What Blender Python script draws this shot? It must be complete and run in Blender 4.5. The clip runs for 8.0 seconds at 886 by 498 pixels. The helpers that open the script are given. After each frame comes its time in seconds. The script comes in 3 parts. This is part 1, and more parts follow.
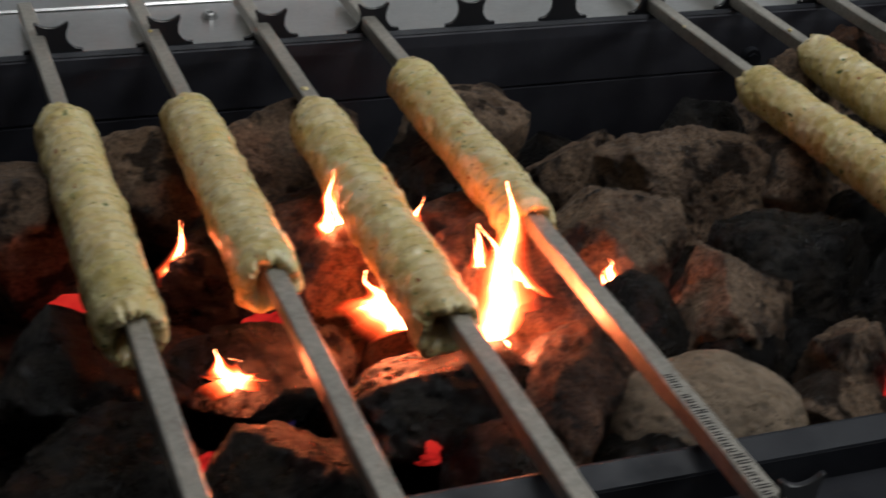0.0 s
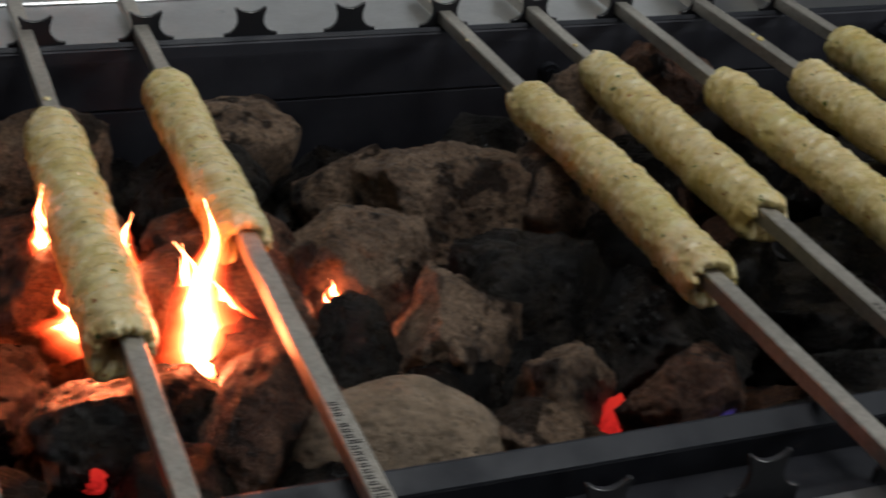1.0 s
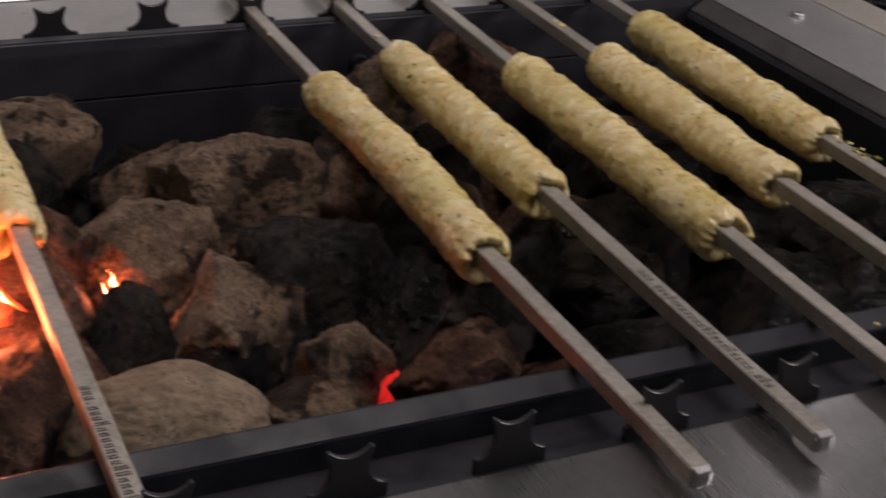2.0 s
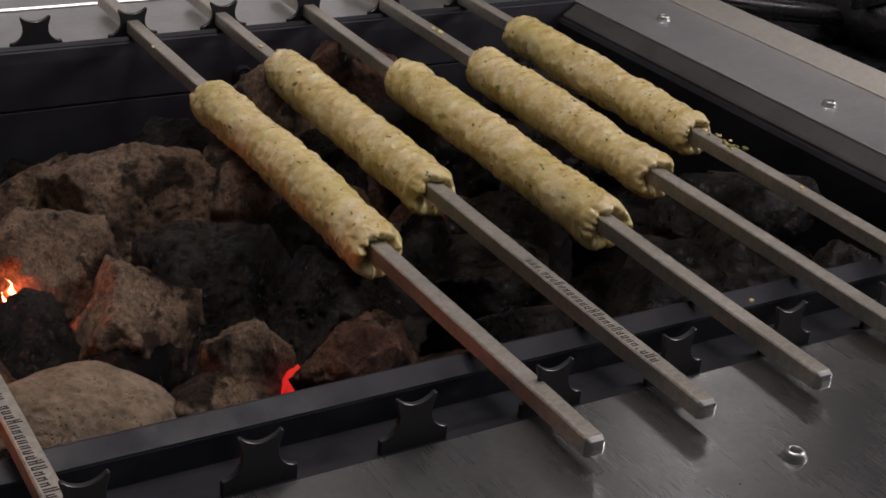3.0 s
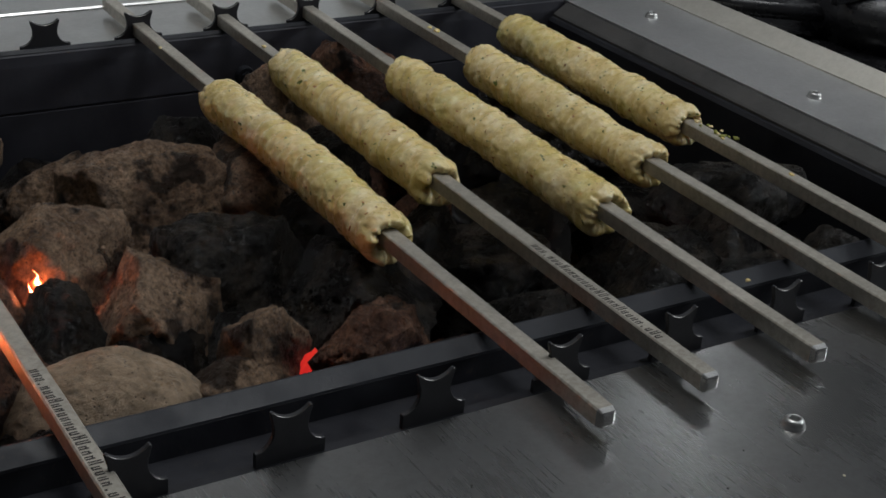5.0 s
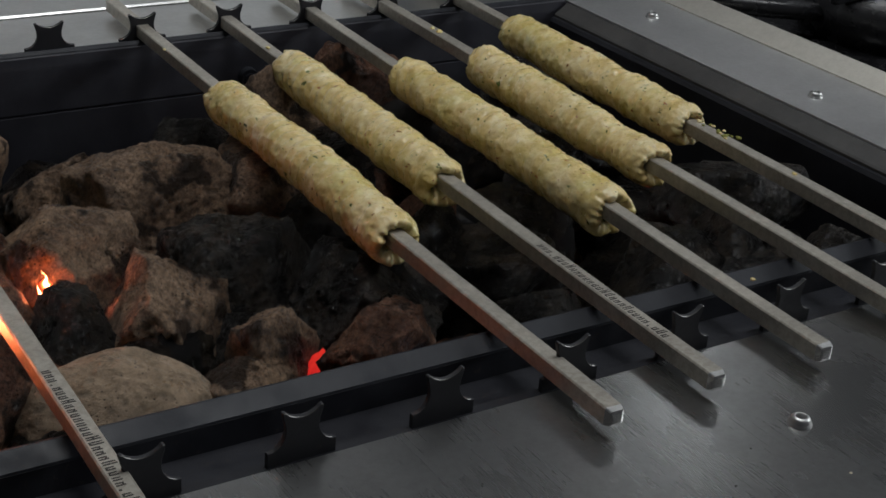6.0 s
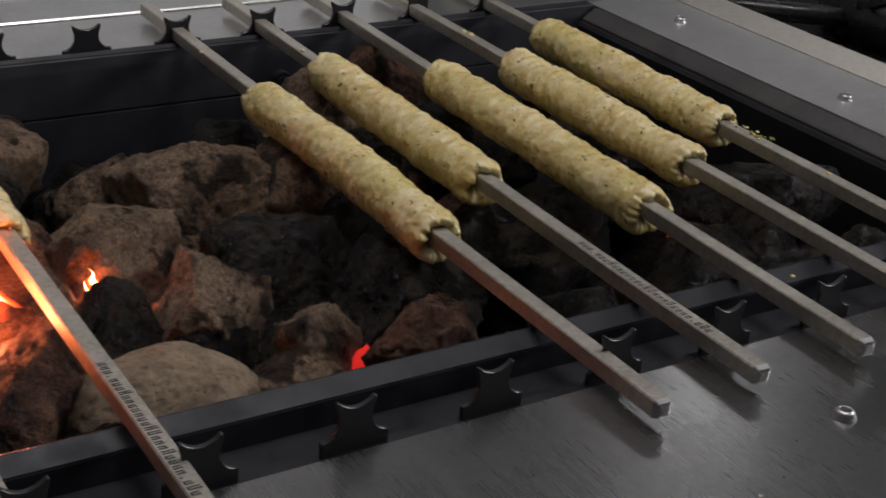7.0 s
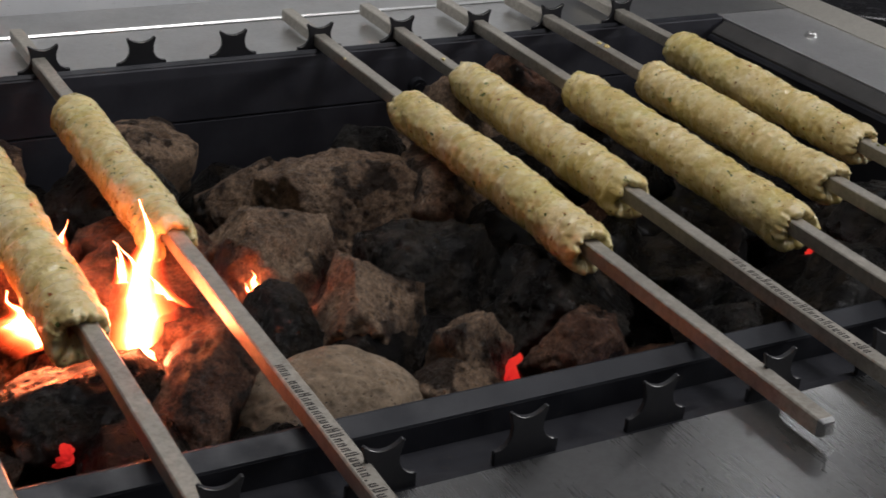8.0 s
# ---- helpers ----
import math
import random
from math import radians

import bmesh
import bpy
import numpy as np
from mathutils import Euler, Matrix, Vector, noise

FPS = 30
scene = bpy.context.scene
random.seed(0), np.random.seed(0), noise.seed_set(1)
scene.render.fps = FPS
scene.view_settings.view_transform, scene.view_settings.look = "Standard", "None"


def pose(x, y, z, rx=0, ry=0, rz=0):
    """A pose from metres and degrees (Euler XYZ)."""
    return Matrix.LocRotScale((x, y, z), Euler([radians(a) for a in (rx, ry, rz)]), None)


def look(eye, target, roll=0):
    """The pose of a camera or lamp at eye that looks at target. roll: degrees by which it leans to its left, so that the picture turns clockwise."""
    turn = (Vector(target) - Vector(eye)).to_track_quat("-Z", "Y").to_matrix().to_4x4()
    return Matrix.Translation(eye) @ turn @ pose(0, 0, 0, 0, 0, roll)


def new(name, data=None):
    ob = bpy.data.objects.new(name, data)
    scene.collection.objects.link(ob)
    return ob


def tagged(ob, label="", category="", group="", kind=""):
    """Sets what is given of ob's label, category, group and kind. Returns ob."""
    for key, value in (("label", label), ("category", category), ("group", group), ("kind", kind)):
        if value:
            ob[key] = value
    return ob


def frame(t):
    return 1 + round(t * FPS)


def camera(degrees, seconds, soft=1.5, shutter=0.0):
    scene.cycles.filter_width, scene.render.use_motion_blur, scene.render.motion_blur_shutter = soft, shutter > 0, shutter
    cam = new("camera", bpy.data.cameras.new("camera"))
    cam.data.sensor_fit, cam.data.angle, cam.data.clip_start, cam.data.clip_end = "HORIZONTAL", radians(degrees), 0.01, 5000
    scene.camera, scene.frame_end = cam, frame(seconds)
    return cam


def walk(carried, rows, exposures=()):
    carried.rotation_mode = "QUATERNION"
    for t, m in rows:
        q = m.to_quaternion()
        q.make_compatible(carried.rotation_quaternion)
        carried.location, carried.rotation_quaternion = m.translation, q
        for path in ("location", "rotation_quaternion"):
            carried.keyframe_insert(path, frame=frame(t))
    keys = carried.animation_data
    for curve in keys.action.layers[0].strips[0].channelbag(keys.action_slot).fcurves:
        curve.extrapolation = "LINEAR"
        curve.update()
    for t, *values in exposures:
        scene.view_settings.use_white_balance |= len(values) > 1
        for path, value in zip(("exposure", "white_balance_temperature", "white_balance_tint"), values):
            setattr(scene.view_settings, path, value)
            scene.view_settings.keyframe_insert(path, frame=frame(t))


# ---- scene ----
cam = camera(34.3, 8.0, soft=1.6, shutter=0.5)
PATH = [
    (0, (-0.392, -0.376, 0.361), (0.244, 1.264, -0.591), 3.7),
    (0.5, (-0.321, -0.378, 0.36), (0.321, 1.262, -0.588), 4.7),
    (1, (-0.266, -0.397, 0.364), (0.434, 1.225, -0.574), 5.3),
    (1.5, (-0.229, -0.419, 0.362), (0.507, 1.197, -0.558), 4.9),
    (2, (-0.209, -0.438, 0.361), (0.615, 1.138, -0.554), 5.0),
    (2.2, (-0.213, -0.446, 0.362), (0.667, 1.101, -0.55), 5.0),
    (3.5, (-0.24, -0.465, 0.36), (0.749, 1.041, -0.507), 5.2),
    (4, (-0.25, -0.474, 0.364), (0.745, 1.029, -0.503), 4.9),
    (4.5, (-0.258, -0.481, 0.364), (0.744, 1.017, -0.504), 4.9),
    (6, (-0.272, -0.481, 0.367), (0.739, 1.009, -0.502), 4.8),
    (6.5, (-0.276, -0.477, 0.36), (0.733, 1.015, -0.508), 4.6),
    (7, (-0.295, -0.48, 0.362), (0.711, 1.022, -0.494), 4.7),
    (7.5, (-0.322, -0.473, 0.369), (0.625, 1.065, -0.49), 4.7),
    (8, (-0.342, -0.466, 0.371), (0.575, 1.088, -0.494), 4.9),
]
walk(cam, [(t, look(eye, target, roll)) for t, eye, target, roll in PATH], exposures=[
    (0.0, -0.1, 6500, 10), (1.0, -0.1, 6500, 10), (1.5, 0.1, 6800, 16), (2.0, 0.1, 7200, 26), (3.5, 0.05, 6900, 19), (4.0, 0.0, 6500, 10),
    (6.5, 0.0, 6500, 11), (7.0, 0.05, 6800, 17), (7.5, 0.0, 6500, 10), (8.0, 0.25, 6700, 15)])

# ---- light ----
world = bpy.data.worlds.new("world")
scene.world = world
world.use_nodes = True
world.node_tree.nodes["Background"].inputs[0].default_value = (0.75, 0.85, 1.0, 1)
world.node_tree.nodes["Background"].inputs[1].default_value = 0.10


def area_lamp(name, eye, target, size_x, size_y, watts, colour):
    data = bpy.data.lights.new(name, "AREA")
    data.shape, data.size, data.size_y, data.energy, data.color = "RECTANGLE", size_x, size_y, watts, colour
    ob = new(name, data)
    ob.matrix_world = look(eye, target)
    return ob


# source unseen: broad light from the right, aimed by the skewer tips' shadows
area_lamp("right_side_light", (2.56, -0.47, 1.27), (0.15, 0.15, 0.0), 1.36, 0.76, 26.0, (0.90, 0.96, 1.0))
area_lamp("ceiling_tube", (0.30, 0.30, 1.70), (0.15, 0.2, 0.0), 1.3, 0.5, 13.0, (0.95, 0.98, 1.0))
area_lamp("far_tube", (2.20, 1.93, 1.69), (0.17, -0.06, 0.0), 0.14, 0.58, 1.0, (0.92, 0.97, 1.0))


# ---- materials ----
def mat(name, rough=0.5, metal=0.0):
    m = bpy.data.materials.new(name)
    m.use_nodes = True
    nt = m.node_tree
    b = nt.nodes["Principled BSDF"]
    b.inputs["Roughness"].default_value, b.inputs["Metallic"].default_value = rough, metal
    return m, nt, b


def node(nt, kind, **values):
    n = nt.nodes.new(kind)
    for key, value in values.items():
        n.inputs[key.replace("_", " ")].default_value = value
    return n


def noise_tex(nt, coord, scale, detail=6.0, rough=0.6, stretch=None):
    n = node(nt, "ShaderNodeTexNoise", Scale=scale, Detail=detail, Roughness=rough)
    if stretch:
        mp = node(nt, "ShaderNodeMapping", Scale=stretch)
        nt.links.new(coord, mp.inputs[0])
        coord = mp.outputs[0]
    nt.links.new(coord, n.inputs["Vector"])
    return n.outputs["Fac"]


def ramp(nt, fac, stops):
    r = nt.nodes.new("ShaderNodeValToRGB")
    els = r.color_ramp.elements
    while len(els) < len(stops):
        els.new(0.5)
    for e, (p, c) in zip(els, stops):
        e.position, e.color = p, (*c, 1) if len(c) == 3 else c
    nt.links.new(fac, r.inputs[0])
    return r.outputs[0]


def mix(nt, fac, a, b, blend="MIX"):
    n = nt.nodes.new("ShaderNodeMix")
    n.data_type, n.blend_type = "RGBA", blend
    for sock, value in ((n.inputs[0], fac), (n.inputs[6], a), (n.inputs[7], b)):
        if isinstance(value, (float, int)):
            sock.default_value = value
        elif isinstance(value, tuple):
            sock.default_value = (*value, 1)
        else:
            nt.links.new(value, sock)
    return n.outputs[2]


def math_node(nt, op, a, b=0.0):
    n = nt.nodes.new("ShaderNodeMath")
    n.operation = op
    for sock, value in ((n.inputs[0], a), (n.inputs[1], b)):
        if isinstance(value, (float, int)):
            sock.default_value = value
        else:
            nt.links.new(value, sock)
    return n.outputs[0]


def bump(nt, b, height, strength, dist=0.001):
    n = node(nt, "ShaderNodeBump", Strength=strength, Distance=dist)
    nt.links.new(height, n.inputs["Height"])
    nt.links.new(n.outputs[0], b.inputs["Normal"])


def coords(nt, which="Object"):
    return nt.nodes.new("ShaderNodeTexCoord").outputs[which]


def rock_material(name, low, high, char, char_from, gloss=0.8, grit=0.9):
    """Lava rock: two-tone stone, dark pores, soot stains of their own shape."""
    m, nt, b = mat(name, gloss)
    c = coords(nt)
    info = nt.nodes.new("ShaderNodeObjectInfo")
    add = nt.nodes.new("ShaderNodeVectorMath")
    add.operation = "ADD"
    nt.links.new(c, add.inputs[0])
    nt.links.new(info.outputs["Random"], add.inputs[1])
    c = add.outputs[0]
    base = ramp(nt, noise_tex(nt, c, 45, 8, 0.65), [(0.40, low), (0.60, high)])
    fine = ramp(nt, noise_tex(nt, c, 340, 8, 0.85), [(0.40, (0.35, 0.33, 0.31)), (0.60, (1.45, 1.36, 1.25))])
    col = mix(nt, grit, base, fine, "MULTIPLY")
    soot = noise_tex(nt, c, 38, 4, 0.5)
    sootf = ramp(nt, soot, [(char_from, (0, 0, 0)), (char_from + 0.05, (0.9, 0.9, 0.9))])
    col = mix(nt, sootf, col, char)
    vor = node(nt, "ShaderNodeTexVoronoi", Scale=150.0)
    nt.links.new(c, vor.inputs["Vector"])
    pore = ramp(nt, vor.outputs["Distance"], [(0.12, (0, 0, 0)), (0.42, (1, 1, 1))])
    col = mix(nt, 0.4, col, pore, "MULTIPLY")
    pit = node(nt, "ShaderNodeTexVoronoi", Scale=330.0)
    nt.links.new(c, pit.inputs["Vector"])
    pits = ramp(nt, math_node(nt, "ADD", pit.outputs["Distance"], math_node(nt, "MULTIPLY", noise_tex(nt, c, 70, 2), 0.5)), [(0.30, (0, 0, 0)), (0.46, (1, 1, 1))])
    col = mix(nt, 0.85, col, pits, "MULTIPLY")
    nt.links.new(col, b.inputs["Base Color"])
    rr = ramp(nt, noise_tex(nt, c, 60, 3), [(0.42, (gloss, gloss, gloss)), (0.62, (gloss * 0.45,) * 3)])
    oily = ramp(nt, noise_tex(nt, c, 520, 3, 0.6), [(0.56, (1.0, 1.0, 1.0)), (0.68, (0.35, 0.35, 0.35))])
    rr = mix(nt, 1.0, rr, oily, "MULTIPLY")
    rr = mix(nt, sootf, rr, (0.27, 0.27, 0.27))
    nt.links.new(rr, b.inputs["Roughness"])
    h = math_node(nt, "ADD", math_node(nt, "ADD", math_node(nt, "MULTIPLY", pore, 0.35), math_node(nt, "MULTIPLY", pits, 0.45)), math_node(nt, "ADD", math_node(nt, "MULTIPLY", noise_tex(nt, c, 380, 8, 0.85), 1.0), math_node(nt, "MULTIPLY", noise_tex(nt, c, 130, 4, 0.6), 1.3)))
    b.inputs["Specular IOR Level"].default_value = 0.42
    bump(nt, b, h, 1.0 if grit > 0.6 else 0.55, 0.0075)
    return m


ROCK = {
    "brown": rock_material("lava_rock_brown", (0.225, 0.150, 0.102), (0.46, 0.320, 0.220), (0.028, 0.018, 0.013), 0.545, 0.75, 0.85),
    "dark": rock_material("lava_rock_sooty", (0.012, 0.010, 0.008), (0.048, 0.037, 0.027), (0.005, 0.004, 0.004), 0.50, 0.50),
    "pale": rock_material("lava_rock_pale", (0.22, 0.16, 0.105), (0.34, 0.25, 0.17), (0.09, 0.060, 0.042), 0.66, 0.75, 0.35),
    "red": rock_material("lava_rock_rusty", (0.14, 0.062, 0.038), (0.30, 0.158, 0.098), (0.016, 0.010, 0.008), 0.54),
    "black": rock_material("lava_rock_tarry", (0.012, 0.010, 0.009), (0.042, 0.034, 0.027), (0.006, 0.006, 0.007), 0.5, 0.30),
}


def kebab_material():
    m, nt, b = mat("chicken_mince", 0.42)
    c = coords(nt)
    info = nt.nodes.new("ShaderNodeObjectInfo")
    add = nt.nodes.new("ShaderNodeVectorMath")
    add.operation = "ADD"
    nt.links.new(c, add.inputs[0])
    nt.links.new(info.outputs["Random"], add.inputs[1])
    c = add.outputs[0]
    marble = noise_tex(nt, c, 75, 5, 0.62)
    base = ramp(nt, marble, [(0.28, (0.55, 0.41, 0.15)), (0.44, (0.71, 0.56, 0.26)), (0.60, (0.79, 0.67, 0.38)), (0.74, (0.87, 0.79, 0.56))])
    patch = ramp(nt, noise_tex(nt, c, 26, 3), [(0.38, (1.0, 0.98, 0.96)), (0.50, (1.0, 0.97, 0.88)), (0.66, (0.88, 0.88, 0.66))])
    col = mix(nt, 1.0, base, patch, "MULTIPLY")
    for scale, lo, tint, seed in ((150, 0.71, (0.13, 0.16, 0.03), 3.1), (190, 0.705, (0.34, 0.11, 0.03), 7.7), (220, 0.70, (0.09, 0.11, 0.02), 21.9)):
        mp = node(nt, "ShaderNodeMapping", Location=(seed, seed, seed), Scale=(1.0, 0.55, 1.0))
        nt.links.new(c, mp.inputs[0])
        f = ramp(nt, noise_tex(nt, mp.outputs[0], scale, 2, 0.5), [(lo, (0, 0, 0)), (lo + 0.035, (1, 1, 1))])
        col = mix(nt, f, col, tint)
    nt.links.new(col, b.inputs["Base Color"])
    b.inputs["Subsurface Weight"].default_value = 0.15
    b.inputs["Coat Weight"].default_value, b.inputs["Coat Roughness"].default_value = 0.4, 0.18
    b.inputs["Subsurface Radius"].default_value = (0.006, 0.004, 0.002)
    rr = ramp(nt, noise_tex(nt, c, 160, 4), [(0.35, (0.16, 0.16, 0.16)), (0.65, (0.42, 0.42, 0.42))])
    nt.links.new(rr, b.inputs["Roughness"])
    h = math_node(nt, "ADD", noise_tex(nt, c, 150, 5, 0.62), math_node(nt, "MULTIPLY", noise_tex(nt, c, 420, 4, 0.7), 0.5))
    bump(nt, b, h, 0.55, 0.0018)
    return m


def steel_material(name, colour, rough, stretch, grain=0.12, dirt=0.25, metal=1.0):
    m, nt, b = mat(name, rough, metal)
    c = coords(nt)
    g = noise_tex(nt, c, 900, 3, 0.6, stretch)
    smear = noise_tex(nt, c, 14, 5, 0.6)
    col = mix(nt, ramp(nt, smear, [(0.4, (0, 0, 0)), (0.75, (1, 1, 1))]), colour, tuple(v * (1 - dirt) for v in colour))
    col = mix(nt, 0.05, col, ramp(nt, g, [(0.3, (0.75, 0.75, 0.75)), (0.7, (1.05, 1.05, 1.05))]), "MULTIPLY")
    col = mix(nt, 0.5 if metal < 1 else 0.15, col, ramp(nt, noise_tex(nt, c, 210, 6, 0.75), [(0.40, (0.62, 0.60, 0.56)), (0.58, (1.12, 1.12, 1.12))]), "MULTIPLY")
    nt.links.new(col, b.inputs["Base Color"])
    rr = math_node(nt, "ADD", math_node(nt, "MULTIPLY", g, 0.09), math_node(nt, "ADD", math_node(nt, "MULTIPLY", smear, 0.22), rough - 0.19))
    nt.links.new(rr, b.inputs["Roughness"])
    bump(nt, b, g, grain, 0.0004)
    return m


def iron_material(name, low, high, rough, spec=0.5):
    m, nt, b = mat(name, rough)
    c = coords(nt)
    n1 = noise_tex(nt, c, 22, 6, 0.6)
    col = ramp(nt, n1, [(0.35, low), (0.7, high)])
    grime = ramp(nt, noise_tex(nt, c, 170, 5, 0.7), [(0.62, (0, 0, 0)), (0.72, (1, 1, 1))])
    col = mix(nt, math_node(nt, "MULTIPLY", grime, 0.5), col, (0.055, 0.042, 0.032))
    nt.links.new(col, b.inputs["Base Color"])
    rr = ramp(nt, noise_tex(nt, c, 40, 5), [(0.35, (rough - 0.14,) * 3), (0.7, (rough + 0.16,) * 3)])
    nt.links.new(rr, b.inputs["Roughness"])
    b.inputs["Specular IOR Level"].default_value = spec
    bump(nt, b, noise_tex(nt, c, 240, 6, 0.7), 0.25, 0.0008)
    return m


def glow_material(name, stops, power, axis_scale, cut=None):
    """Flame or ember: colour and strength run along the object's own height."""
    m = bpy.data.materials.new(name)
    m.use_nodes = True
    nt = m.node_tree
    nt.nodes.clear()
    out = nt.nodes.new("ShaderNodeOutputMaterial")
    c = coords(nt, "Generated")
    sep = nt.nodes.new("ShaderNodeSeparateXYZ")
    nt.links.new(c, sep.inputs[0])
    wob = noise_tex(nt, c, 5, 3)
    h = math_node(nt, "ADD", sep.outputs[2], math_node(nt, "MULTIPLY", math_node(nt, "SUBTRACT", wob, 0.5), axis_scale))
    em = node(nt, "ShaderNodeEmission", Strength=power)
    nt.links.new(ramp(nt, h, stops), em.inputs[0])
    last = em.outputs[0]
    if cut:
        tr = nt.nodes.new("ShaderNodeBsdfTransparent")
        mx = nt.nodes.new("ShaderNodeMixShader")
        nt.links.new(ramp(nt, h, cut), mx.inputs[0])
        nt.links.new(tr.outputs[0], mx.inputs[1])
        nt.links.new(em.outputs[0], mx.inputs[2])
        last = mx.outputs[0]
    nt.links.new(last, out.inputs[0])
    return m


MINCE = kebab_material()


def fleck_material(name, low, high):
    m, nt, b = mat(name, 0.65)
    b.inputs["Specular IOR Level"].default_value = 0.25
    geo = nt.nodes.new("ShaderNodeNewGeometry")
    nt.links.new(ramp(nt, geo.outputs["Random Per Island"], [(0.0, low), (1.0, high)]), b.inputs["Base Color"])
    return m


HERB = fleck_material("chopped_herb", (0.055, 0.095, 0.010), (0.22, 0.22, 0.05))
CHILLI = fleck_material("chilli_fleck", (0.20, 0.055, 0.02), (0.38, 0.20, 0.08))
ONION = fleck_material("onion_bit", (0.72, 0.62, 0.38), (0.86, 0.80, 0.62))
BAR_STEEL = steel_material("skewer_steel", (0.52, 0.485, 0.42), 0.42, (1, 0.02, 1), 0.2, 0.4, 0.55)
BAR_END = steel_material("cut_steel_end", (0.82, 0.81, 0.79), 0.26, (1, 1, 1), 0.2)
# one steel in three copies: darkened where deck light is dim, lightened where bright
DECK_DIM = steel_material("brushed_stainless_dim", (0.37, 0.37, 0.365), 0.31, (1, 0.015, 1), 0.04, 0.2)
DECK_X_LIT = steel_material("brushed_stainless_along_lit", (0.68, 0.68, 0.67), 0.36, (0.015, 1, 1), 0.10, 0.2)
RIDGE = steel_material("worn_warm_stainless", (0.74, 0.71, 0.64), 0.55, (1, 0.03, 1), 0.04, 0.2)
DECK_Y_LIT = steel_material("brushed_stainless_side_lit", (0.72, 0.72, 0.715), 0.46, (1, 0.015, 1), 0.04, 0.2)
SCREW = steel_material("screw_steel", (0.50, 0.50, 0.49), 0.40, (1, 1, 1), 0.1)
IRON = iron_material("black_iron", (0.009, 0.009, 0.012), (0.018, 0.019, 0.024), 0.50, 0.26)
IRON_LIP = iron_material("worn_iron_lip", (0.012, 0.013, 0.017), (0.024, 0.026, 0.032), 0.50, 0.28)
# rail iron lightened: stands in for the fill light on saddle fronts
IRON_SADDLE = iron_material("lightened_saddle_iron", (0.018, 0.018, 0.021), (0.034, 0.034, 0.038), 0.55, 0.3)
WORN_LIT_EDGE = steel_material("rubbed_lit_edge", (0.15, 0.145, 0.14), 0.42, (1, 1, 1), 0.1)
IRON_STRIP = iron_material("grey_iron_strip", (0.040, 0.039, 0.038), (0.068, 0.065, 0.062), 0.5)
IRON_WALL = iron_material("sooty_back_iron", (0.020, 0.020, 0.027), (0.036, 0.036, 0.045), 0.58, 0.4)
BED = iron_material("burnt_bed", (0.006, 0.005, 0.005), (0.018, 0.013, 0.010), 0.8)
HOB = iron_material("black_enamel", (0.008, 0.008, 0.009), (0.02, 0.02, 0.022), 0.25)
INK, _, inkb = mat("etched_marks", 0.7)
inkb.inputs["Base Color"].default_value = (0.045, 0.04, 0.035, 1)
PAINT = iron_material("white_wall_paint", (0.72, 0.73, 0.74), (0.80, 0.80, 0.80), 0.6)
GREY = iron_material("grey_room_paint", (0.20, 0.20, 0.21), (0.28, 0.28, 0.29), 0.7)


